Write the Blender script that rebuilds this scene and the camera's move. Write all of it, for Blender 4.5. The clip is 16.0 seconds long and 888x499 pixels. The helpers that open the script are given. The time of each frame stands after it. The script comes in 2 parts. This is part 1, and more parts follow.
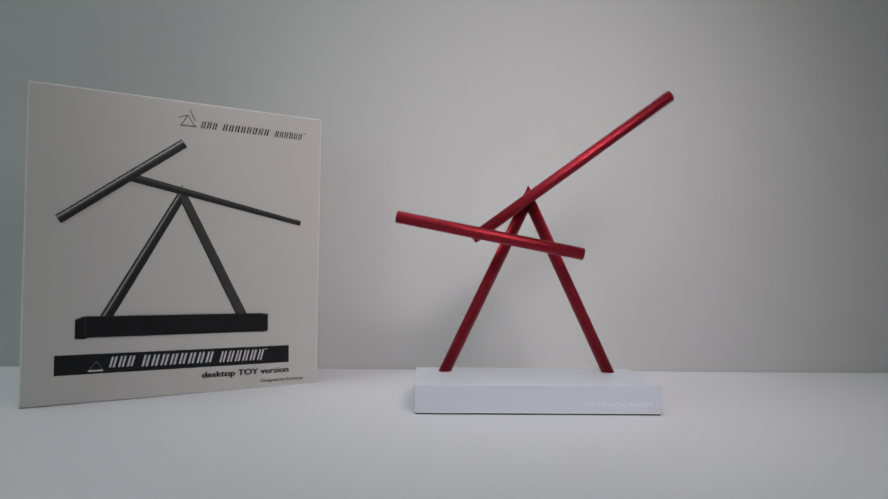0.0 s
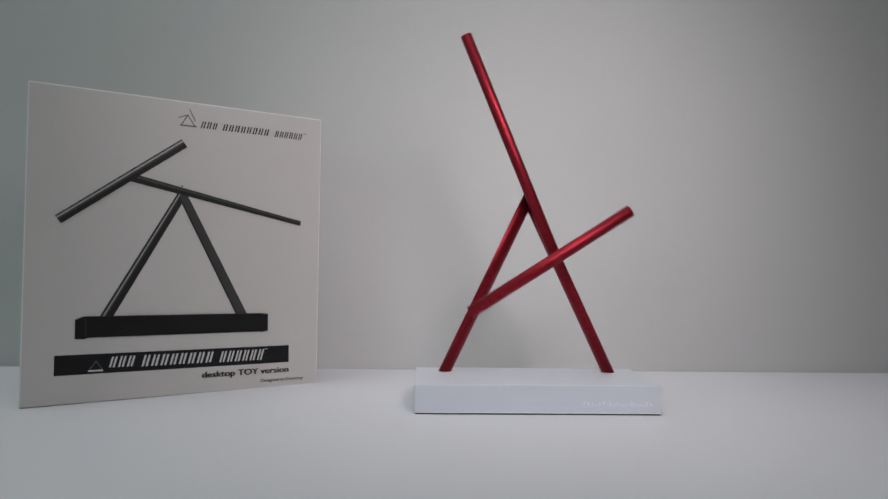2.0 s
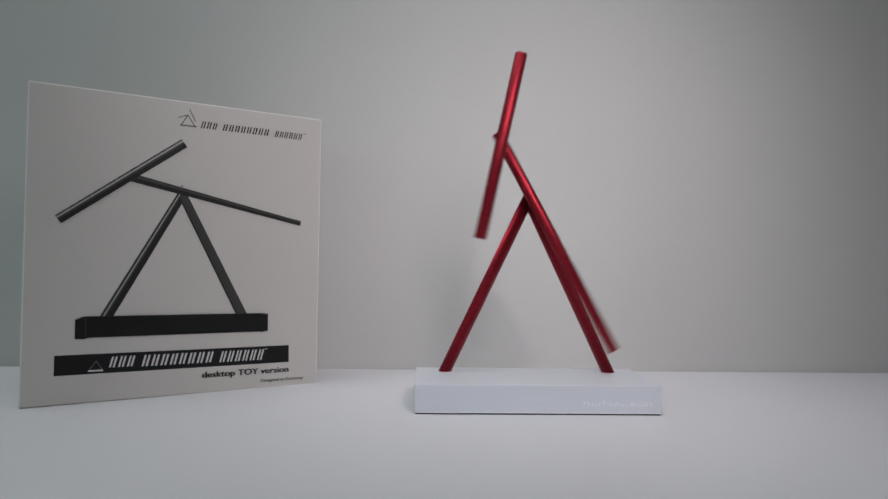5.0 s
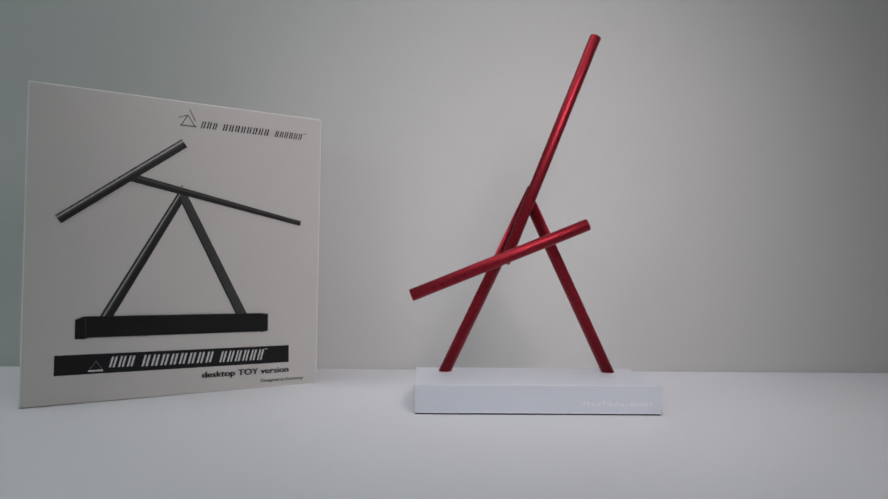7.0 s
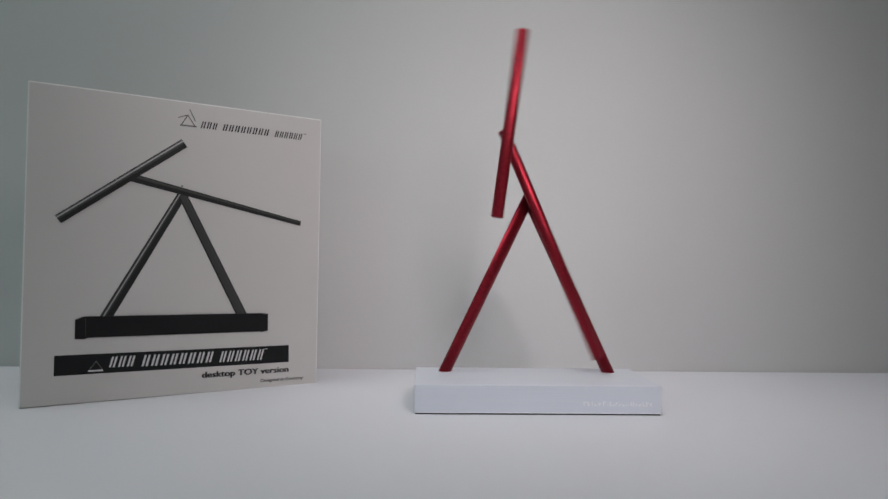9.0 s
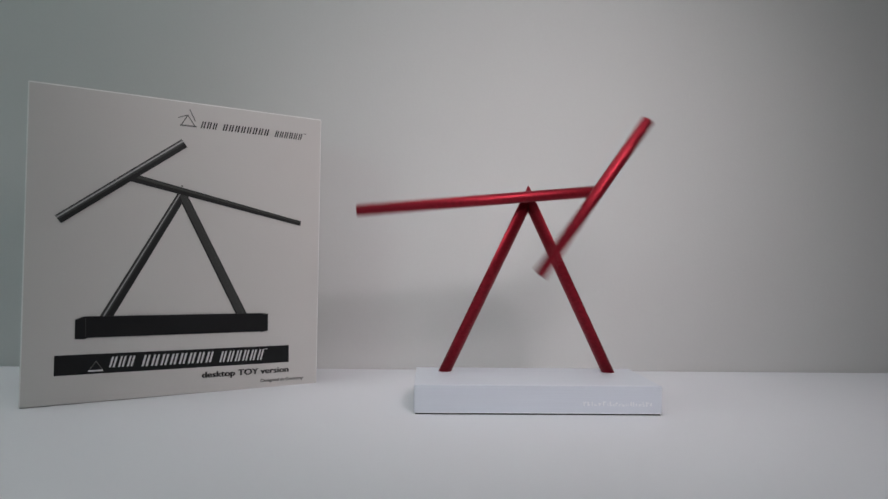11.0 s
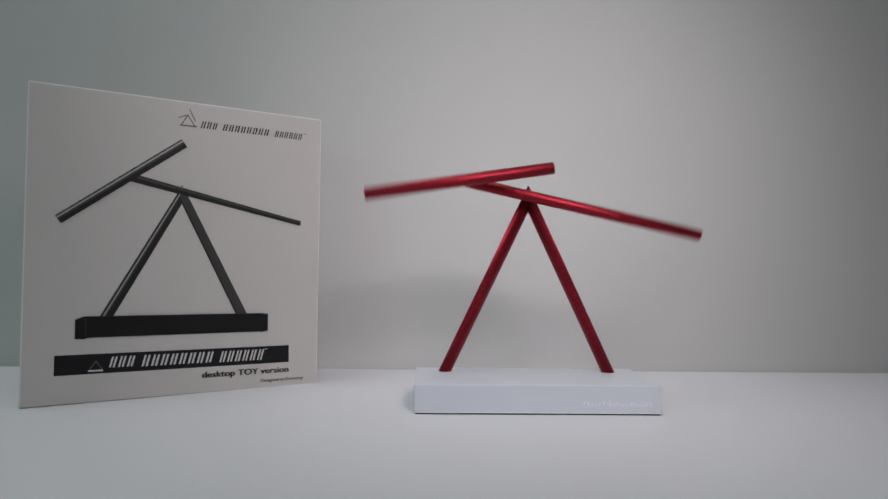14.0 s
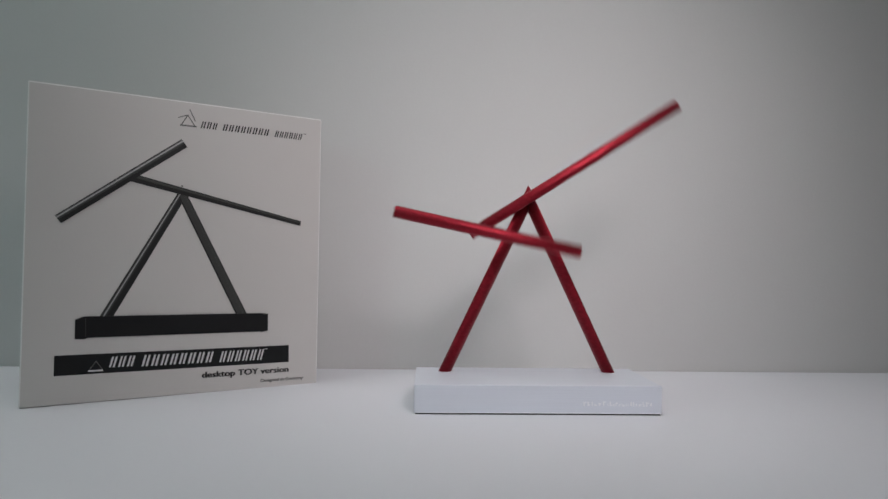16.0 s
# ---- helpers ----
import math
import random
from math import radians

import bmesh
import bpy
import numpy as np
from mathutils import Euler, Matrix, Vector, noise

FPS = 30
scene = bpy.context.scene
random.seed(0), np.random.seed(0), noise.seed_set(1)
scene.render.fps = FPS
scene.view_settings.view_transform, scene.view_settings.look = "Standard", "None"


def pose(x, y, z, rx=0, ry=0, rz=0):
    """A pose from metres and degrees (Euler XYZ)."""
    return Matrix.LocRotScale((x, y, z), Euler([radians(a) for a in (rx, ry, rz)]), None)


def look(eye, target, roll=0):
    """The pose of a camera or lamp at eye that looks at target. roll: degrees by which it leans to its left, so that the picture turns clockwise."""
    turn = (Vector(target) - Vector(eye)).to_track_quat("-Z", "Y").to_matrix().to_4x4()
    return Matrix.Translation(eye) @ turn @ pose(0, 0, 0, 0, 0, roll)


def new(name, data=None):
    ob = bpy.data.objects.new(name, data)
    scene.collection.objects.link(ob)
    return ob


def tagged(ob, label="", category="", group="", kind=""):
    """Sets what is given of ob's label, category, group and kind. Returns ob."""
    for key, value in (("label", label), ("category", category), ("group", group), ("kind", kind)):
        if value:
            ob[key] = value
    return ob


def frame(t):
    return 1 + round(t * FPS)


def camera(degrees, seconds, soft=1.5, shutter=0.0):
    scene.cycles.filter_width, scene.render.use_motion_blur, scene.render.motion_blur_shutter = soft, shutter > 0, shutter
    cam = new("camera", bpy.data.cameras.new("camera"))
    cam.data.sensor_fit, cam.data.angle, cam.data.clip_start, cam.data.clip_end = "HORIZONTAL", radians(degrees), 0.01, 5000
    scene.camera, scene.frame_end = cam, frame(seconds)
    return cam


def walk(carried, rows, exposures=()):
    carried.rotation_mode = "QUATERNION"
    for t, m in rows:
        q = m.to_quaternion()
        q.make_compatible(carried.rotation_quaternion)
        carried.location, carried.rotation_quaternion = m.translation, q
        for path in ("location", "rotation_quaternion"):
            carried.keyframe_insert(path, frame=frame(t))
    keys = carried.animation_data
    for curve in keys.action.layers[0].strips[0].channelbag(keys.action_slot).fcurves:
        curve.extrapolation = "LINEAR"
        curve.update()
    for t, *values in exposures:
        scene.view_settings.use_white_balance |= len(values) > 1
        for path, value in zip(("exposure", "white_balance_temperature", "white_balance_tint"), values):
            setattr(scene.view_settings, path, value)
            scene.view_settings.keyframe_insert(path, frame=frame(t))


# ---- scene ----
cam = camera(68, 16.0, soft=1.5, shutter=0.5)
EYE = (0.0, 0.0, 0.1212)
VIEW = look(EYE, (0.0, 0.99979, 0.1212 + 0.02055), 0.625)
walk(cam, [(0.0, VIEW), (16.0, VIEW)], [(0.0, 0.0, 6500, 10), (16.0, 0.0, 6500, 10)])

# ---- light: a ceiling panel, plus an added lamp over the desk and an added side window ----
world = bpy.data.worlds.new("world")
scene.world = world
world.use_nodes = True
world_nodes = world.node_tree.nodes
sky = world_nodes.new("ShaderNodeTexSky")
sky.sky_type, sky.sun_disc = "NISHITA", False
sky.sun_elevation, sky.sun_rotation = radians(35), radians(120)
world.node_tree.links.new(sky.outputs["Color"], world_nodes["Background"].inputs["Color"])
world_nodes["Background"].inputs["Strength"].default_value = 0.08

WALL_Y = 0.754          # back wall behind the desk
ROOM_X0, ROOM_X1, ROOM_Y0 = -0.90, 1.05, -2.0
FLOOR_Z, CEIL_Z = -0.74, 1.66
CEIL_X, CEIL_Y = -0.42, 0.42


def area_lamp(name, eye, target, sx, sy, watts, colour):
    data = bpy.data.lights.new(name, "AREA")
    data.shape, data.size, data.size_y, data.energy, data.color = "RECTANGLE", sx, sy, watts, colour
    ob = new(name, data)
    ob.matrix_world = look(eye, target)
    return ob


# unseen lamp, added so brightness falls off from the middle to the corners
LAMP_EYE, LAMP_AIM = (0.24, 0.0, 0.575), (0.068, 0.754, 0.152)
lamp_light = area_lamp("added_lamp_light", LAMP_EYE, LAMP_AIM, 0.28, 0.19, 0.55, (1.0, 0.925, 0.94))
lamp_light.data.spread = radians(65.5)
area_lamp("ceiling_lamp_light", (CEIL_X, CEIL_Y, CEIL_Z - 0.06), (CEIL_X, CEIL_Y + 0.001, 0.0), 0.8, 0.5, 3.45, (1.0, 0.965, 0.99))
# unseen source on the left, added for rod highlights and a green tint
area_lamp("added_window_light", (ROOM_X0 + 0.03, -0.35, 0.62), (0.0, 0.5, 0.15), 0.22, 0.30, 1.25, (0.74, 1.0, 0.95))


# ---- materials ----
def shade(name, colour, rough, metal=0.0, grain=0.0, grain_scale=300.0, bump=0.0, bump_scale=800.0, stretch=(1, 1, 1), stains=0.0, rough_var=0.0, shine=0.5):
    """A surface with grain, broad stains and fine relief in object space."""
    mat = bpy.data.materials.new(name)
    mat.use_nodes = True
    nt = mat.node_tree
    b = nt.nodes["Principled BSDF"]
    b.inputs["Metallic"].default_value, b.inputs["Roughness"].default_value = metal, rough
    b.inputs["Specular IOR Level"].default_value = shine
    tc = nt.nodes.new("ShaderNodeTexCoord")
    mp = nt.nodes.new("ShaderNodeMapping")
    mp.inputs["Scale"].default_value = stretch
    nt.links.new(tc.outputs["Object"], mp.inputs["Vector"])

    def noise_tex(scale, detail=4.0):
        n = nt.nodes.new("ShaderNodeTexNoise")
        n.inputs["Scale"].default_value, n.inputs["Detail"].default_value = scale, detail
        nt.links.new(mp.outputs["Vector"], n.inputs["Vector"])
        return n.outputs["Fac"]

    def mix(fac, low, high):
        m = nt.nodes.new("ShaderNodeMapRange")
        m.inputs["From Min"].default_value, m.inputs["From Max"].default_value = 0.1, 0.9
        m.inputs["To Min"].default_value, m.inputs["To Max"].default_value = low, high
        nt.links.new(fac, m.inputs["Value"])
        return m.outputs["Result"]

    fine, broad = noise_tex(grain_scale), noise_tex(6.0, 3.0)
    mul = nt.nodes.new("ShaderNodeMath")
    mul.operation = "MULTIPLY"
    nt.links.new(mix(fine, 1 - grain, 1 + grain), mul.inputs[0])
    nt.links.new(mix(broad, 1 - stains, 1 + stains), mul.inputs[1])
    col = nt.nodes.new("ShaderNodeVectorMath")
    col.operation = "SCALE"
    col.inputs[0].default_value = colour
    nt.links.new(mul.outputs[0], col.inputs["Scale"])
    nt.links.new(col.outputs[0], b.inputs["Base Color"])
    if rough_var:
        nt.links.new(mix(broad, rough - rough_var, rough + rough_var), b.inputs["Roughness"])
    if bump:
        bn = nt.nodes.new("ShaderNodeBump")
        bn.inputs["Strength"].default_value, bn.inputs["Distance"].default_value = bump, 0.0004
        nt.links.new(noise_tex(bump_scale), bn.inputs["Height"])
        nt.links.new(bn.outputs["Normal"], b.inputs["Normal"])
    return mat


def glowing(name, colour, strength):
    mat = bpy.data.materials.new(name)
    mat.use_nodes = True
    b = mat.node_tree.nodes["Principled BSDF"]
    b.inputs["Emission Color"].default_value = (*colour, 1)
    b.inputs["Emission Strength"].default_value = strength
    return mat


WALL = shade("wall_paint", (0.57, 0.568, 0.565), 0.85, grain=0.015, grain_scale=260, bump=0.25, bump_scale=420, stains=0.012)
# colour of an unseen wall, chosen to warm and darken the right side
BROWN_TINT_WALL = shade("red_brown_tint", (0.20, 0.105, 0.095), 0.85, grain=0.02, bump=0.2, stains=0.02)
# unseen wall's colour, picked for the green cast it bounces onto the left
GREEN_TINT_WALL = shade("sage_green_tint", (0.26, 0.48, 0.42), 0.85, grain=0.02, bump=0.2, stains=0.02)
# unseen rear wall; its blue gives front faces a cool bounce
BLUE_TINT_WALL = shade("blue_grey_tint", (0.36, 0.41, 0.50), 0.85, grain=0.02, bump=0.2, stains=0.02)
CEILING = shade("ceiling_paint", (0.6, 0.6, 0.6), 0.9, grain=0.02, bump=0.2, stains=0.02)
FLOOR = shade("floor_laminate", (0.34, 0.27, 0.21), 0.45, grain=0.12, grain_scale=30, stretch=(1, 8, 1), stains=0.1)
DESK = shade("desk_laminate", (0.735, 0.745, 0.785), 0.52, grain=0.012, grain_scale=350, bump=0.08, bump_scale=600, stains=0.015)
CARD = shade("coated_card", (0.59, 0.568, 0.552), 0.42, grain=0.015, grain_scale=500, bump=0.08, bump_scale=500, stains=0.02)
# paler card that imitates light caught along the carton's edges
CARD_EDGE_LIT = shade("lit_card_edge", (0.78, 0.77, 0.76), 0.5, grain=0.03, grain_scale=500, stains=0.03)
INK = shade("black_ink", (0.012, 0.012, 0.013), 0.4, grain=0.1, stains=0.05, shine=0.2)
INK_DARK = shade("dark_grey_ink", (0.022, 0.022, 0.022), 0.42, grain=0.1, stains=0.08, shine=0.2)
INK_MID = shade("mid_grey_ink", (0.12, 0.12, 0.118), 0.42, grain=0.08, stains=0.08)
INK_LIGHT = shade("light_grey_ink", (0.45, 0.45, 0.445), 0.42, grain=0.05, stains=0.05)
INK_SOFT = shade("soft_grey_ink", (0.052, 0.052, 0.051), 0.42, grain=0.08, stains=0.1, shine=0.2)
INK_GREY = shade("grey_ink", (0.06, 0.06, 0.058), 0.42, grain=0.08, stains=0.1, shine=0.2)
INK_WHITE = shade("white_print", (0.62, 0.62, 0.62), 0.45, grain=0.02)
RED = shade("red_anodised_aluminium", (0.27, 0.013, 0.025), 0.45, metal=0.82, grain=0.32, grain_scale=420, bump=0.7, bump_scale=600, stretch=(0.7, 1, 1), stains=0.12, rough_var=0.08)
RED_CUT = shade("red_cut_end", (0.16, 0.010, 0.02), 0.5, metal=0.8, grain=0.08)
BASE_WHITE = shade("white_lacquer", (0.67, 0.70, 0.775), 0.36, grain=0.03, grain_scale=260, bump=0.25, bump_scale=260, stretch=(0.06, 1, 4), stains=0.012)
# white of the raised marks and of the base's painted edge highlight
RAISED = shade("white_lettering_and_highlight", (0.82, 0.83, 0.87), 0.3, grain=0.02)
# black of the rubber feet, also used for the shade under the base
RUBBER_AND_GAP = shade("black_rubber_and_gap_shade", (0.02, 0.02, 0.022), 0.8, grain=0.1)
STEEL = shade("dark_steel", (0.10, 0.09, 0.09), 0.35, metal=1.0, grain=0.05)
WHITE_PLASTIC = shade("white_plastic", (0.75, 0.75, 0.74), 0.4, grain=0.02)
LAMP_GLOW = glowing("lamp_diffuser", (1.0, 0.965, 0.965), 2.0)


GLASS = bpy.data.materials.new("clear_glass")
GLASS.use_nodes = True
GLASS.node_tree.nodes["Principled BSDF"].inputs["Transmission Weight"].default_value = 1.0
GLASS.node_tree.nodes["Principled BSDF"].inputs["Roughness"].default_value = 0.02


# ---- mesh helpers ----
def mesh_of(name, bm, *mats):
    me = bpy.data.meshes.new(name)
    bm.normal_update()
    bm.to_mesh(me)
    bm.free()
    for m in mats:
        me.materials.append(m)
    return me


def part(name, bm, material, parent, label="", smooth=False):
    ob = new(name, mesh_of(name, bm, *(material if isinstance(material, tuple) else (material,))))
    ob.parent = parent
    if smooth:
        for p in ob.data.polygons:
            p.use_smooth = len(p.vertices) == 4
    return tagged(ob, label)


def box(x0, x1, y0, y1, z0, z1, bevel=0.0, segments=2):
    bm = bmesh.new()
    bmesh.ops.create_cube(bm, size=1, matrix=Matrix.Translation(((x0 + x1) / 2, (y0 + y1) / 2, (z0 + z1) / 2)) @ Matrix.Diagonal((x1 - x0, y1 - y0, z1 - z0, 1)))
    if bevel:
        bmesh.ops.bevel(bm, geom=bm.edges[:], offset=bevel, segments=segments, profile=0.5, affect="EDGES")
    return bm


def rod(x0, x1, r, chamfer=0.0005, seg=40, recess=0.0004, wall=0.0009):
    """A tube along x with chamfered ends and a recessed plug at each end."""
    bm = bmesh.new()
    rings = [(x0 + recess, 0.0), (x0 + recess, r - wall), (x0, r - wall), (x0, r - chamfer), (x0 + chamfer, r),
             (x1 - chamfer, r), (x1, r - chamfer), (x1, r - wall), (x1 - recess, r - wall), (x1 - recess, 0.0)]
    loops = []
    for x, q in rings:
        if q == 0:
            loops.append([bm.verts.new((x, 0, 0))])
        else:
            loops.append([bm.verts.new((x, q * math.cos(2 * math.pi * k / seg), q * math.sin(2 * math.pi * k / seg))) for k in range(seg)])
    for n, (a, b) in enumerate(zip(loops, loops[1:])):
        for k in range(seg):
            k2 = (k + 1) % seg
            if len(a) == 1:
                f = bm.faces.new((a[0], b[k2], b[k]))
            elif len(b) == 1:
                f = bm.faces.new((a[k], a[k2], b[0]))
            else:
                f = bm.faces.new((a[k], a[k2], b[k2], b[k]))
            f.material_index = 0 if n in (3, 4, 5) else 1
    bmesh.ops.recalc_face_normals(bm, faces=bm.faces[:])
    return bm


def cylinder(r, depth, m, seg=32, bevel=0.0):
    bm = bmesh.new()
    bmesh.ops.create_cone(bm, cap_ends=True, segments=seg, radius1=r, radius2=r, depth=depth, matrix=m)
    if bevel:
        rim = [e for e in bm.edges if len(e.link_faces) == 2 and any(len(f.verts) > 4 for f in e.link_faces)]
        bmesh.ops.bevel(bm, geom=rim, offset=bevel, segments=2, profile=0.5, affect="EDGES")
    return bm


def printed(points, depth=0.0002, out=0.0):
    """A flat printed shape in the x, z plane, with its back on y = 0."""
    bm = bmesh.new()
    f = bm.faces.new([bm.verts.new((x, -out, z)) for x, z in points])
    if f.normal.y > 0:
        f.normal_flip()
    ext = bmesh.ops.extrude_face_region(bm, geom=[f])
    bmesh.ops.translate(bm, vec=(0, -depth, 0), verts=[v for v in ext["geom"] if isinstance(v, bmesh.types.BMVert)])
    bmesh.ops.recalc_face_normals(bm, faces=bm.faces[:])
    return bm


def strip(a, b, w0, w1=None, s0=-0.5, s1=0.5):
    """Corners of a band from a to b; w0, w1: its widths at the ends; s0, s1: the share of the width that it takes."""
    w1 = w0 if w1 is None else w1
    dx, dz = b[0] - a[0], b[1] - a[1]
    n = math.hypot(dx, dz)
    px, pz = -dz / n, dx / n
    return [(a[0] + px * w0 * s0, a[1] + pz * w0 * s0), (b[0] + px * w1 * s0, b[1] + pz * w1 * s0),
            (b[0] + px * w1 * s1, b[1] + pz * w1 * s1), (a[0] + px * w0 * s1, a[1] + pz * w0 * s1)]


def lettering(name, text, x0, x1, z, size, material, parent, bold=0.0):
    """Readable words in the built-in font, on the x, z plane, from x0 to x1 with their foot at z."""
    cu = bpy.data.curves.new(name, "FONT")
    cu.body, cu.size, cu.extrude, cu.offset = text, 1.0, 0.0, 0.012
    tmp = new("lettering_tmp", cu)
    bpy.context.view_layer.update()
    me = bpy.data.meshes.new_from_object(tmp.evaluated_get(bpy.context.evaluated_depsgraph_get()))
    bpy.data.objects.remove(tmp)
    xs = [v.co.x for v in me.vertices]
    sx = (x1 - x0) / (max(xs) - min(xs))
    me.transform(Matrix(((sx, 0, 0, x0 - min(xs) * sx), (0, 0, 1, -0.0003), (0, size, 0, z), (0, 0, 0, 1))))
    if bold:
        bm = bmesh.new()
        bm.from_mesh(me)
        for dx in (-0.5, 0.5):
            part_me = me.copy()
            part_me.transform(Matrix.Translation((dx * bold * size, -0.00010 * (1 + dx), 0)))
            bm.from_mesh(part_me)
            bpy.data.meshes.remove(part_me)
        bm.to_mesh(me)
        bm.free()
    me.materials.clear()
    me.materials.append(material)
    ob = new(name, me)
    ob.parent = parent
    return ob


# ---- the room ----
def room():
    t = 0.12
    y1 = WALL_Y

    def structure(name, bm, mat, label):
        return tagged(new(name, mesh_of(name, bm, mat)), label, "", "", "structure")

    back = structure("wall_north", box(-1.2, 1.2, 0.0, t, FLOOR_Z, CEIL_Z + 0.05), WALL, "plain white painted wall behind the desk")
    back.matrix_world = pose(0, y1, 0, 0, 0, 1.13)
    structure("wall_east", box(ROOM_X1, ROOM_X1 + t, ROOM_Y0, y1 - 0.01, FLOOR_Z, CEIL_Z), BROWN_TINT_WALL, "unseen side wall, coloured dark red-brown to warm and dim the right")
    structure("wall_south", box(ROOM_X0, ROOM_X1, ROOM_Y0 - t, ROOM_Y0, FLOOR_Z, CEIL_Z), BLUE_TINT_WALL, "unseen rear wall, coloured blue-grey for bluish light on front faces")
    # west wall with a window opening; the window is unseen and added for light
    wy0, wy1, wz0, wz1 = -0.53, -0.17, 0.41, 0.83
    bm = bmesh.new()
    for a in ((ROOM_Y0, wy0, FLOOR_Z, CEIL_Z), (wy1, y1 - 0.06, FLOOR_Z, CEIL_Z), (wy0, wy1, FLOOR_Z, wz0), (wy0, wy1, wz1, CEIL_Z)):
        q = box(ROOM_X0 - t, ROOM_X0, *a)
        me = mesh_of("tmp", q)
        bm.from_mesh(me)
        bpy.data.meshes.remove(me)
    structure("wall_west", bm, GREEN_TINT_WALL, "unseen wall with the added window, coloured sage green to tint the left")
    win = tagged(new("added_window"), "unseen white framed side window, added for greenish light from the left", "", "", "structure")
    win.matrix_world = pose(ROOM_X0 - 0.06, 0, 0)
    for a in ((wy0, wy0 + 0.05, wz0, wz1), (wy1 - 0.05, wy1, wz0, wz1), (wy0 + 0.05, wy1 - 0.05, wz0, wz0 + 0.05), (wy0 + 0.05, wy1 - 0.05, wz1 - 0.05, wz1)):
        part("window_frame", box(-0.03, 0.03, *a, bevel=0.003), WHITE_PLASTIC, win)
    pane = part("pane", box(-0.004, 0.004, wy0 + 0.05, wy1 - 0.05, wz0 + 0.05, wz1 - 0.05), GLASS, win, "clear glass of the added window")
    pane.visible_shadow = False
    structure("floor", box(ROOM_X0 - t, ROOM_X1 + t, ROOM_Y0 - t, y1 + 0.2, FLOOR_Z - 0.05, FLOOR_Z), FLOOR, "brown laminate floor")
    structure("ceiling", box(ROOM_X0 - t, ROOM_X1 + t, ROOM_Y0 - t, y1 + 0.2, CEIL_Z, CEIL_Z + 0.05), CEILING, "plain white ceiling")


def added_lamp():
    """A shallow soft lamp, unseen, added over the desk and aimed at the display."""
    lamp = tagged(new("added_lamp"), "unseen white rectangular soft lamp added over the desk, switched on", "lamp")
    lamp.matrix_world = look(LAMP_EYE, LAMP_AIM)
    part("housing", box(-0.16, 0.16, -0.115, 0.115, 0.012, 0.06, bevel=0.006), WHITE_PLASTIC, lamp)
    part("diffuser", box(-0.145, 0.145, -0.10, 0.10, 0.004, 0.011), LAMP_GLOW, lamp)
    up = Matrix(lamp.matrix_world.to_3x3().inverted()) @ Vector((0, 0, CEIL_Z - LAMP_EYE[2]))
    m = Matrix.Translation(up / 2 + Vector((0, 0, 0.02))) @ up.to_track_quat("Z", "Y").to_matrix().to_4x4()
    part("cord", cylinder(0.004, up.length - 0.06, m, 12), WHITE_PLASTIC, lamp)


def ceiling_lamp():
    lamp = tagged(new("ceiling_light"), "white framed rectangular ceiling light panel, switched on", "ceiling light")
    lamp.matrix_world = pose(CEIL_X, CEIL_Y, CEIL_Z)
    part("frame", box(-0.42, 0.42, -0.27, 0.27, -0.035, 0.0, bevel=0.004), WHITE_PLASTIC, lamp)
    part("diffuser", box(-0.40, 0.40, -0.25, 0.25, -0.042, -0.0355), LAMP_GLOW, lamp)


def desk():
    ob = tagged(new("desk"), "white laminate desk pushed against the wall", "desk")
    ob.matrix_world = pose(0, WALL_Y, 0, 0, 0, 1.13)
    part("desktop", box(-0.86, 1.0, -0.80, -0.002, -0.028, 0.0, bevel=0.0015), DESK, ob, "smooth white laminate desktop")
    for x in (-0.84, 0.92):
        for y in (-0.74, -0.08):
            part("leg", box(x, x + 0.05, y, y + 0.05, FLOOR_Z, -0.028, bevel=0.002), WHITE_PLASTIC, ob)


# ---- the boxed product's carton ----
BOX_W, BOX_H, BOX_D, SKEW = 0.2513, 0.2662, 0.062, 0.0099


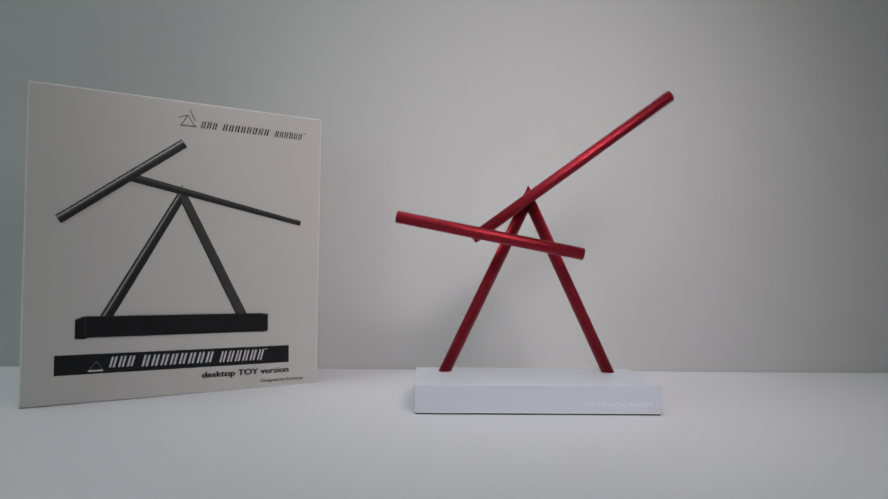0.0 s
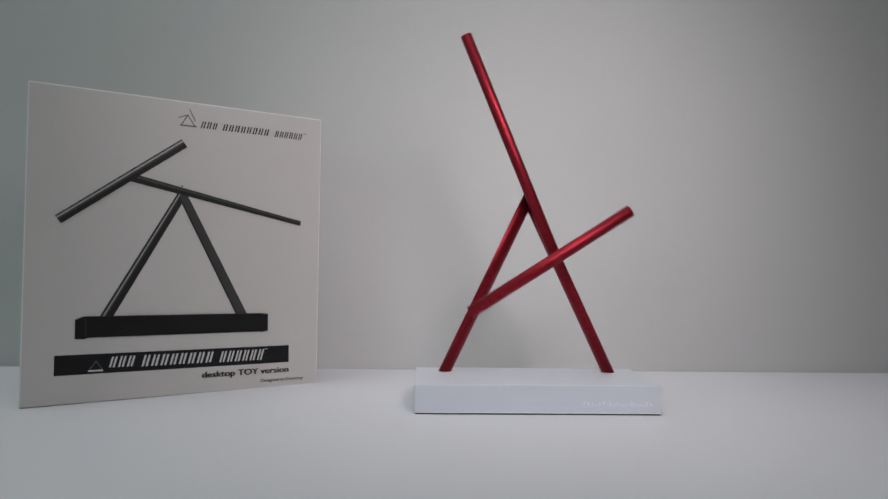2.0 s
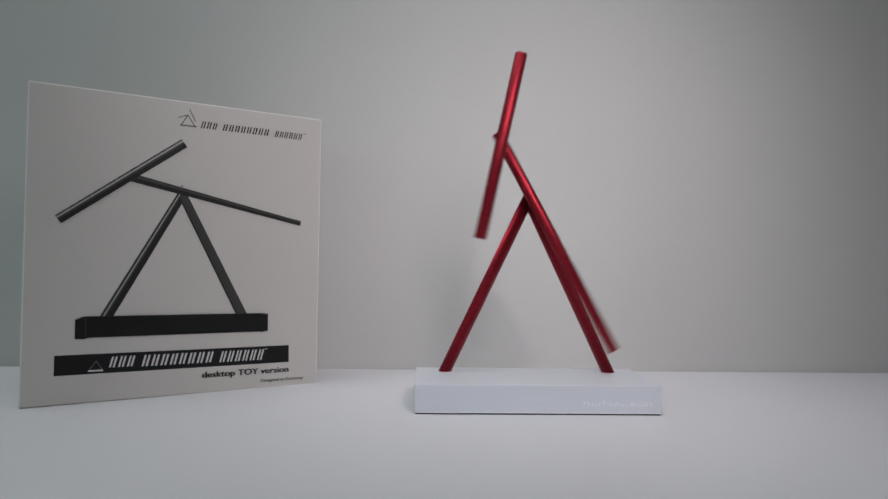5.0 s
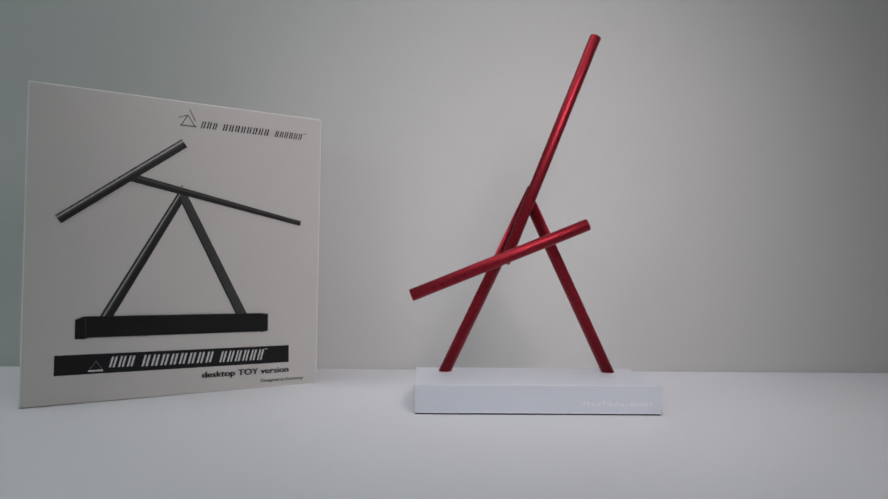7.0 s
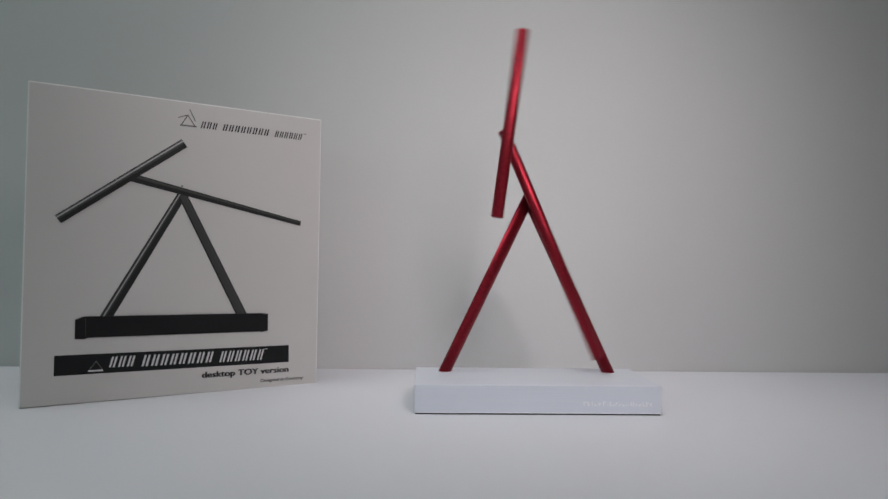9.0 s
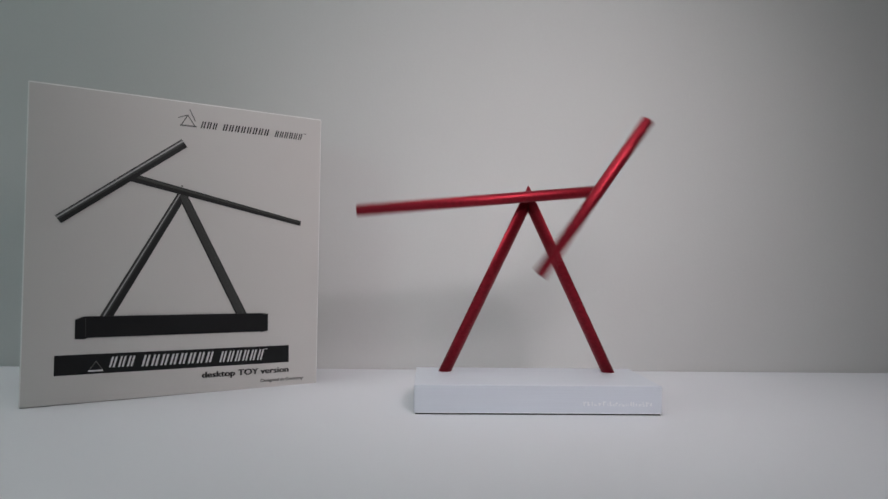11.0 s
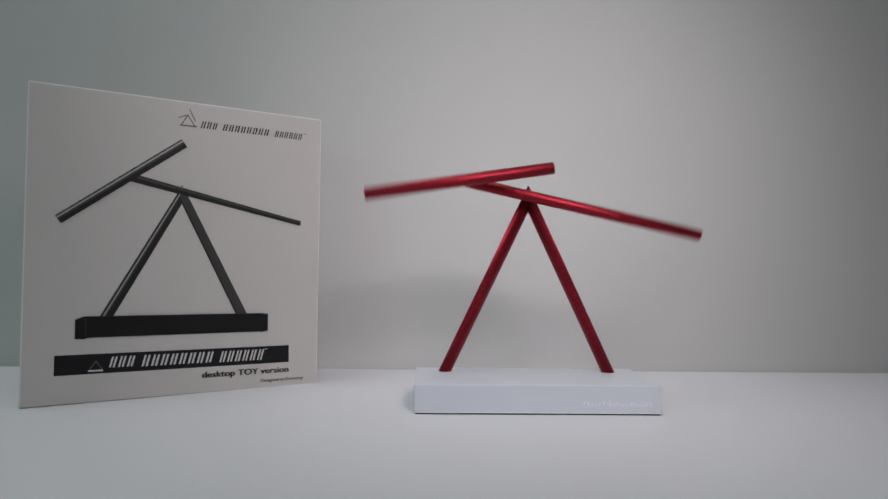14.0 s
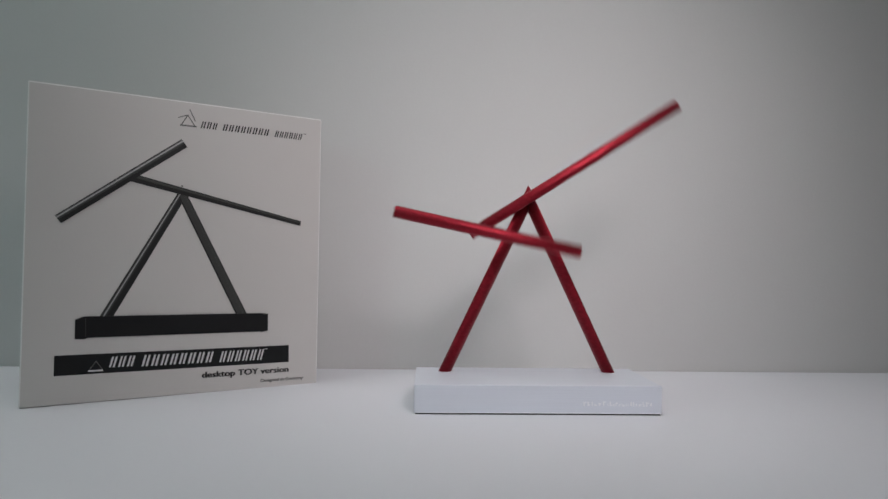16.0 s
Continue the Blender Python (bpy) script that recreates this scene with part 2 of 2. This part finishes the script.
def display_box():
    ob = tagged(new("cardboard_box"), "white printed cardboard product box with a picture of grey sticks", "box")
    ob.matrix_world = pose(-0.3406, 0.5314, 0, 0, 0, 31.457) @ Matrix(((1, 0, SKEW, 0), (0, 1, 0, 0), (0, 0, 1, 0), (0, 0, 0, 1)))
    bm = box(0, BOX_W, 0, BOX_D, 0, BOX_H, bevel=0.0010, segments=2)
    # bevel faces above the foot take the pale highlight colour
    for f in bm.faces:
        f.material_index = 0 if f.calc_area() > 0.001 or f.calc_center_median().z < 0.002 else 1
    for v in bm.verts:
        if v.co.z < 0.0008:
            v.co.y += 0.0016
    part("carton", bm, (CARD, CARD_EDGE_LIT), ob, "plain white coated card")
    part("top_flap", box(0.002, BOX_W - 0.002, 0.0015, BOX_D - 0.002, BOX_H - 0.0002, BOX_H + 0.0003), CARD, ob)

    def pr(name, pts, mat, out=0.0, label=""):
        return part(name, printed(pts, out=out), mat, ob, label)

    def stick(a, b, w0, w1, out, bands):
        """One pictured stick: a dark band with lighter ones along it, each (from, to, ink)."""
        pr("printed_stick", strip(a, b, w0, w1), INK_DARK, out, "dark grey printed stick")
        for k, (s0, s1, ink) in enumerate(bands):
            pr("printed_shine", strip(a, b, w0, w1, s0, s1), ink, out + 0.00005 * (k + 1))

    # the pictured sculpture
    stick((0.0590, 0.0680), (0.1200, 0.1810), 0.0094, 0.0078, 0.0, ((0.02, 0.42, INK_SOFT), (0.14, 0.32, INK_MID), (0.20, 0.26, INK_LIGHT)))
    stick((0.1772, 0.0680), (0.1204, 0.1806), 0.0094, 0.0078, 0.0002, ((-0.5, 0.34, INK_SOFT), (-0.30, -0.14, INK_GREY)))
    stick((0.0775, 0.1934), (0.2313, 0.1598), 0.0072, 0.0046, 0.0004, ((0.05, 0.42, INK_SOFT), (0.20, 0.34, INK_GREY)))
    stick((0.0237, 0.1540), (0.1209, 0.2279), 0.0078, 0.0084, 0.0006, ((-0.05, 0.46, INK_SOFT), (0.12, 0.40, INK_MID), (0.20, 0.31, INK_LIGHT)))
    pr("printed_pin", strip((0.1190, 0.1888), (0.1206, 0.1888), 0.0012), INK_MID)
    pr("printed_base", [(0.0382, 0.0545), (0.0382, 0.0708), (0.0450, 0.0733), (0.1931, 0.0724), (0.2004, 0.0714), (0.2006, 0.0553),
                        (0.1950, 0.0543), (0.1930, 0.0548), (0.0475, 0.0552), (0.0460, 0.0541)], INK, 0.0008, "black printed base")
    pr("printed_edge", strip((0.0462, 0.0560), (0.0458, 0.0725), 0.0004), INK_SOFT, 0.00105)
    pr("printed_edge", strip((0.0455, 0.0731), (0.1931, 0.0722), 0.0003), INK_SOFT, 0.00105)
    # title band: unlettered slanted marks stand for the maker's wordmark
    pr("printed_band", [(0.0238, 0.0246), (0.2220, 0.0238), (0.2218, 0.0402), (0.0238, 0.0414)], INK, 0.0, "black printed title band")

    def marks(x0, x1, z0, z1, count, mat, out, lean=0.26):
        """Two thin slanted bars for each character."""
        step = (x1 - x0) / count
        h = z1 - z0
        for k in range(count):
            for share, wide in ((0.02, 0.22), (0.44, 0.22)):
                x = x0 + (k + share) * step
                pr("printed_mark", [(x, z0), (x + wide * step, z0), (x + wide * step + h * lean, z1), (x + h * lean, z1)], mat, out)

    marks(0.0642, 0.0850, 0.0291, 0.0381, 3, INK_WHITE, 0.00025)
    marks(0.0897, 0.1510, 0.0283, 0.0379, 8, INK_WHITE, 0.00025)
    marks(0.1558, 0.1975, 0.0277, 0.0376, 6, INK_WHITE, 0.00025)
    marks(0.1346, 0.1500, 0.2434, 0.2498, 3, INK, 0.0)
    marks(0.1541, 0.1985, 0.2434, 0.2497, 8, INK, 0.0)
    marks(0.2033, 0.2315, 0.2431, 0.2493, 6, INK, 0.0)
    for x, z, ink in ((0.1985, 0.0377, INK_WHITE), (0.2330, 0.2494, INK_DARK)):
        for k in range(2):
            pr("printed_mark", strip((x + k * 0.0013, z), (x + k * 0.0013 + 0.0009, z), 0.0008), ink, 0.00025)
    # small line emblems
    for a, b in (((0.0495, 0.0278), (0.0546, 0.0352)), ((0.0546, 0.0352), (0.0594, 0.0278))):
        pr("printed_emblem", strip(a, b, 0.0005), INK_MID, 0.00025)
    pr("printed_emblem", strip((0.0487, 0.0271), (0.0601, 0.0271), 0.0013), INK_WHITE, 0.00025)
    for a, b, w in (((0.1180, 0.2446), (0.1233, 0.2537), 0.0009), ((0.1233, 0.2537), (0.1296, 0.2446), 0.0009),
                    ((0.1168, 0.2441), (0.1312, 0.2442), 0.0014), ((0.1152, 0.2506), (0.1237, 0.2541), 0.0008), ((0.1250, 0.2592), (0.1300, 0.2490), 0.0009)):
        pr("printed_emblem", strip(a, b, w), INK_MID)
    lettering("printed_words", "desktop TOY version", 0.1410, 0.2218, 0.0144, 0.0077, INK, ob, 0.06)
    lettering("printed_words", "Designed in Germany", 0.1948, 0.2370, 0.0062, 0.0042, INK_DARK, ob)


# ---- the kinetic sculpture ----
BASE_W, BASE_D, BASE_H, LIFT = 0.2, 0.0895, 0.0236, 0.0013
LEG_Y, LONG_Y, SHORT_GAP = 0.0687, 0.0537, 0.0170
PIVOT = (0.1009, LONG_Y, 0.1812)
LONG_A, LONG_B, JOINT = 0.1553, 0.0640, 0.0574
SHORT_A, SHORT_B = 0.0737, 0.0910
R_LONG, R_SHORT, R_LEG = 0.0050, 0.0053, 0.0053


def leg_mesh(foot_x, apex_x, apex_z):
    """A leg from the base to the mitred peak."""
    a, b = Vector((foot_x, LEG_Y, BASE_H - 0.003)), Vector((apex_x, LEG_Y, apex_z))
    d = b - a
    a = a - d.normalized() * 0.004
    b = b + d.normalized() * 0.03
    bm = bmesh.new()
    m = Matrix.Translation((a + b) / 2) @ (b - a).to_track_quat("Z", "Y").to_matrix().to_4x4()
    bmesh.ops.create_cone(bm, cap_ends=True, segments=40, radius1=R_LEG, radius2=R_LEG, depth=(b - a).length, matrix=m)
    side = 1 if apex_x > foot_x else -1
    for co, no in (((apex_x, 0, 0), (side, 0, 0)), ((0, 0, BASE_H - 0.002), (0, 0, -1))):
        cut = bmesh.ops.bisect_plane(bm, geom=bm.verts[:] + bm.edges[:] + bm.faces[:], plane_co=co, plane_no=no, clear_outer=True)
        bmesh.ops.holes_fill(bm, edges=[e for e in cut["geom_cut"] if isinstance(e, bmesh.types.BMEdge)], sides=0)
    return bm


def sculpture():
    ob = tagged(new("kinetic_sculpture"), "red metal kinetic desk sculpture with turning rods on a white base", "kinetic sculpture")
    ob.matrix_world = pose(-0.0227, 0.5287, 0, 0, 0, 1.296)
    base = part("base", box(0, BASE_W, 0, BASE_D, LIFT, BASE_H, bevel=0.0007, segments=3), BASE_WHITE, ob, "glossy white rectangular base")
    # black sheet that fills the gap below the base with painted shade
    part("underside", box(0.0012, BASE_W - 0.0012, 0.0002, BASE_D - 0.0015, LIFT - 0.0011, LIFT - 0.00005), RUBBER_AND_GAP, base, "black plate standing in for the shade under the base")
    for x in (0.012, BASE_W - 0.012):
        for y in (0.012, BASE_D - 0.012):
            part("foot", cylinder(0.006, LIFT, Matrix.Translation((x, y, LIFT / 2))), RUBBER_AND_GAP, base, "black rubber foot")
    # worn raised marks on the front edge, too worn to read
    x = 0.1362
    while x < 0.1905:
        w = random.uniform(0.0005, 0.0011)
        z = 0.0072 + random.uniform(0, 0.0006)
        tall = random.choice((0.0024, 0.0030, 0.0034)) if x < 0.145 or random.random() < 0.55 else 0.0018
        part("raised_mark", box(x, x + w, -0.0004, 0.0002, z, z + tall), RAISED, base)
        if random.random() < 0.5:
            top = z + random.choice((0.0002, tall * 0.5, tall - 0.0008))
            part("raised_mark", box(x + w, x + w + 0.0012, -0.0004, 0.0002, top, top + 0.0006), RAISED, base)
            x += 0.0012
        x += w + random.uniform(0.0006, 0.0016)
    # white strip that imitates the highlight along the front's lower edge
    part("bottom_highlight", box(0.0006, BASE_W - 0.0006, -0.0003, 0.002, LIFT, LIFT + 0.0008, bevel=0.0002), RAISED, base, "thin white strip for the highlight on the lower edge")
    part("leg", leg_mesh(0.0248, 0.1005, 0.1807), RED, ob, "red anodised metal leg", True)
    part("leg", leg_mesh(0.1760, 0.1007, 0.1807), RED, ob, "red anodised metal leg", True)
    turn_y = Matrix.Rotation(radians(90), 4, "X")
    part("axle", cylinder(0.0016, 0.012, Matrix.Translation((PIVOT[0], LONG_Y + 0.0085, PIVOT[2])) @ turn_y), STEEL, ob, "short steel pivot axle")
    long_stick = part("long_stick", rod(-LONG_B, LONG_A, R_LONG), (RED, RED_CUT), ob, "long red anodised metal rod", True)
    part("joint_axle", cylinder(0.0016, 0.012, Matrix.Translation((-JOINT, -SHORT_GAP / 2, 0)) @ turn_y), STEEL, long_stick)
    short_stick = part("short_stick", rod(-SHORT_A, SHORT_B, R_SHORT), (RED, RED_CUT), long_stick, "short red anodised metal rod", True)
    return long_stick, short_stick


room()
added_lamp()
ceiling_lamp()
desk()
display_box()
long_stick, short_stick = sculpture()


def swing(angle):
    return pose(*PIVOT, 0, -angle, 0)


def joint(angle):
    return pose(-JOINT, -SHORT_GAP, 0, 0, -angle, 0)


def motions():
    walk(long_stick, [
        (0, swing(36.5)), (0.1, swing(29.3)), (0.2, swing(12.0)), (0.3, swing(-3.0)), (0.4, swing(-20.0)), (0.5, swing(-39.6)),
        (0.6, swing(-51.4)), (0.7, swing(-80.9)), (0.8, swing(-102.2)), (0.9, swing(-123.1)), (1, swing(-143.5)), (1.1, swing(-154.6)),
        (1.2, swing(-177.7)), (1.3, swing(-191.7)), (1.4, swing(-204.5)), (1.5, swing(-215.1)), (1.6, swing(-220.2)), (1.7, swing(-231.1)),
        (1.8, swing(-237.6)), (1.9, swing(-243.4)), (2, swing(-247.5)), (2.1, swing(-249.7)), (2.2, swing(-254.4)), (2.3, swing(-256.5)),
        (2.4, swing(-257.2)), (2.5, swing(-257.9)), (2.6, swing(-258.0)), (2.7, swing(-257.3)), (2.8, swing(-256.9)), (2.9, swing(-257.1)),
        (3, swing(-256.0)), (3.1, swing(-256.0)), (3.2, swing(-253.6)), (3.3, swing(-251.7)), (3.4, swing(-249.1)), (3.5, swing(-245.9)),
        (3.6, swing(-243.8)), (3.7, swing(-236.9)), (3.8, swing(-230.9)), (3.9, swing(-223.3)), (4, swing(-215.3)), (4.1, swing(-209.9)),
        (4.2, swing(-195.0)), (4.3, swing(-182.8)), (4.4, swing(-169.0)), (4.5, swing(-153.6)), (4.6, swing(-136.7)), (4.7, swing(-118.5)),
        (4.8, swing(-99.5)), (4.9, swing(-80.4)), (5, swing(-61.4)), (5.1, swing(-43.4)), (5.2, swing(-26.9)), (5.3, swing(-11.7)),
        (5.4, swing(1.7)), (5.5, swing(13.2)), (5.6, swing(23.4)), (5.7, swing(31.9)), (5.8, swing(38.9)), (5.9, swing(45.1)),
        (6, swing(50.1)), (6.1, swing(53.8)), (6.2, swing(57.6)), (6.3, swing(60.4)), (6.4, swing(62.7)), (6.5, swing(65.3)),
        (6.6, swing(66.4)), (6.7, swing(68.0)), (6.8, swing(68.6)), (6.9, swing(68.9)), (7, swing(68.5)), (7.1, swing(68.1)),
        (7.2, swing(66.5)), (7.3, swing(65.0)), (7.4, swing(63.5)), (7.5, swing(59.8)), (7.6, swing(58.3)), (7.7, swing(53.9)),
        (7.8, swing(50.6)), (7.9, swing(47.5)), (8, swing(41.0)), (8.1, swing(37.6)), (8.2, swing(28.8)), (8.3, swing(20.9)),
        (8.4, swing(16.1)), (8.5, swing(2.3)), (8.6, swing(-4.5)), (8.7, swing(-21.8)), (8.8, swing(-35.5)), (8.9, swing(-44.5)),
        (9, swing(-66.9)), (9.1, swing(-75.7)), (9.2, swing(-99.6)), (9.3, swing(-116.4)), (9.4, swing(-132.3)), (9.5, swing(-147.5)),
        (9.6, swing(-160.9)), (9.7, swing(-172.4)), (9.8, swing(-182.4)), (9.9, swing(-190.5)), (10, swing(-196.9)), (10.1, swing(-201.8)),
        (10.2, swing(-205.1)), (10.3, swing(-206.9)), (10.4, swing(-207.2)), (10.5, swing(-206.1)), (10.6, swing(-203.6)), (10.7, swing(-199.2)),
        (10.8, swing(-193.1)), (10.9, swing(-185.3)), (11, swing(-174.7)), (11.1, swing(-162.3)), (11.2, swing(-148.3)), (11.3, swing(-131.8)),
        (11.4, swing(-118.3)), (11.5, swing(-96.8)), (11.6, swing(-81.8)), (11.7, swing(-57.9)), (11.8, swing(-38.5)), (11.9, swing(-24.9)),
        (12, swing(-6.1)), (12.1, swing(4.7)), (12.2, swing(18.3)), (12.3, swing(27.4)), (12.4, swing(34.2)), (12.5, swing(41.9)),
        (12.6, swing(45.8)), (12.7, swing(51.0)), (12.8, swing(53.1)), (12.9, swing(54.4)), (13, swing(55.3)), (13.1, swing(55.0)),
        (13.2, swing(52.5)), (13.3, swing(49.4)), (13.4, swing(46.6)), (13.5, swing(40.2)), (13.6, swing(34.8)), (13.7, swing(24.8)),
        (13.8, swing(14.5)), (13.9, swing(5.0)), (14, swing(-12.3)), (14.1, swing(-24.8)), (14.2, swing(-48.2)), (14.3, swing(-69.1)),
        (14.4, swing(-86.3)), (14.5, swing(-113.3)), (14.6, swing(-133.3)), (14.7, swing(-158.6)), (14.8, swing(-177.7)), (14.9, swing(-191.7)),
        (15, swing(-210.7)), (15.1, swing(-222.0)), (15.2, swing(-234.4)), (15.3, swing(-248.8)), (15.4, swing(-257.4)), (15.5, swing(-269.5)),
        (15.6, swing(-277.3)), (15.7, swing(-287.2)), (15.8, swing(-300.4)), (15.9, swing(-311.1)), (16, swing(-327.4)),
    ])
    # turn of the short rod against the long one
    walk(short_stick, [
        (0, joint(-47.2)), (0.1, joint(-45.2)), (0.2, joint(-42.8)), (0.3, joint(-41.8)), (0.4, joint(-39.6)), (0.5, joint(-37.1)),
        (0.6, joint(-35.5)), (0.7, joint(-29.0)), (0.8, joint(-24.4)), (0.9, joint(-18.2)), (1, joint(-11.1)), (1.1, joint(-6.5)),
        (1.2, joint(4.7)), (1.3, joint(13.5)), (1.4, joint(22.6)), (1.5, joint(32.7)), (1.6, joint(39.3)), (1.7, joint(55.4)),
        (1.8, joint(69.6)), (1.9, joint(84.0)), (2, joint(100.4)), (2.1, joint(111.9)), (2.2, joint(136.6)), (2.3, joint(153.9)),
        (2.4, joint(166.7)), (2.5, joint(176.1)), (2.6, joint(182.2)), (2.7, joint(194.4)), (2.8, joint(207.4)), (2.9, joint(221.6)),
        (3, joint(233.1)), (3.1, joint(240.6)), (3.2, joint(252.2)), (3.3, joint(256.5)), (3.4, joint(258.3)), (3.5, joint(256.9)),
        (3.6, joint(254.2)), (3.7, joint(244.7)), (3.8, joint(233.6)), (3.9, joint(220.8)), (4, joint(204.0)), (4.1, joint(194.4)),
        (4.2, joint(168.8)), (4.3, joint(146.4)), (4.4, joint(124.8)), (4.5, joint(99.8)), (4.6, joint(71.7)), (4.7, joint(44.5)),
        (4.8, joint(15.6)), (4.9, joint(-13.6)), (5, joint(-40.6)), (5.1, joint(-65.7)), (5.2, joint(-87.9)), (5.3, joint(-107.9)),
        (5.4, joint(-124.6)), (5.5, joint(-137.9)), (5.6, joint(-151.2)), (5.7, joint(-161.4)), (5.8, joint(-168.5)), (5.9, joint(-178.6)),
        (6, joint(-185.8)), (6.1, joint(-190.2)), (6.2, joint(-199.2)), (6.3, joint(-205.4)), (6.4, joint(-210.7)), (6.5, joint(-216.3)),
        (6.6, joint(-219.7)), (6.7, joint(-224.8)), (6.8, joint(-227.1)), (6.9, joint(-227.1)), (7, joint(-226.1)), (7.1, joint(-224.0)),
        (7.2, joint(-217.8)), (7.3, joint(-212.9)), (7.4, joint(-208.9)), (7.5, joint(-203.0)), (7.6, joint(-200.8)), (7.7, joint(-197.4)),
        (7.8, joint(-195.9)), (7.9, joint(-195.7)), (8, joint(-196.3)), (8.1, joint(-196.8)), (8.2, joint(-197.8)), (8.3, joint(-198.7)),
        (8.4, joint(-199.5)), (8.5, joint(-200.6)), (8.6, joint(-200.7)), (8.7, joint(-202.5)), (8.8, joint(-204.7)), (8.9, joint(-205.9)),
        (9, joint(-210.5)), (9.1, joint(-215.1)), (9.2, joint(-226.4)), (9.3, joint(-237.0)), (9.4, joint(-251.1)), (9.5, joint(-267.5)),
        (9.6, joint(-287.3)), (9.7, joint(-309.4)), (9.8, joint(-331.3)), (9.9, joint(-353.1)), (10, joint(-374.4)), (10.1, joint(-394.8)),
        (10.2, joint(-415.4)), (10.3, joint(-437.1)), (10.4, joint(-460.6)), (10.5, joint(-487.0)), (10.6, joint(-516.6)), (10.7, joint(-550.3)),
        (10.8, joint(-587.4)), (10.9, joint(-627.3)), (11, joint(-669.9)), (11.1, joint(-713.2)), (11.2, joint(-755.9)), (11.3, joint(-798.7)),
        (11.4, joint(-830.2)), (11.5, joint(-878.4)), (11.6, joint(-909.3)), (11.7, joint(-957.6)), (11.8, joint(-999.4)), (11.9, joint(-1032.5)),
        (12, joint(-1084.7)), (12.1, joint(-1116.9)), (12.2, joint(-1168.4)), (12.3, joint(-1208.4)), (12.4, joint(-1239.9)), (12.5, joint(-1279.7)),
        (12.6, joint(-1304.6)), (12.7, joint(-1339.8)), (12.8, joint(-1363.0)), (12.9, joint(-1382.5)), (13, joint(-1406.8)), (13.1, joint(-1422.3)),
        (13.2, joint(-1446.2)), (13.3, joint(-1467.1)), (13.4, joint(-1483.4)), (13.5, joint(-1509.8)), (13.6, joint(-1528.7)), (13.7, joint(-1555.3)),
        (13.8, joint(-1575.3)), (13.9, joint(-1588.4)), (14, joint(-1599.1)), (14.1, joint(-1600.5)), (14.2, joint(-1590.5)), (14.3, joint(-1575.7)),
        (14.4, joint(-1560.9)), (14.5, joint(-1535.2)), (14.6, joint(-1514.9)), (14.7, joint(-1486.3)), (14.8, joint(-1461.1)), (14.9, joint(-1442.2)),
        (15, joint(-1411.2)), (15.1, joint(-1389.0)), (15.2, joint(-1363.5)), (15.3, joint(-1328.2)), (15.4, joint(-1304.5)), (15.5, joint(-1270.2)),
        (15.6, joint(-1249.5)), (15.7, joint(-1220.7)), (15.8, joint(-1184.5)), (15.9, joint(-1158.9)), (16, joint(-1124.3)),
    ])


motions()
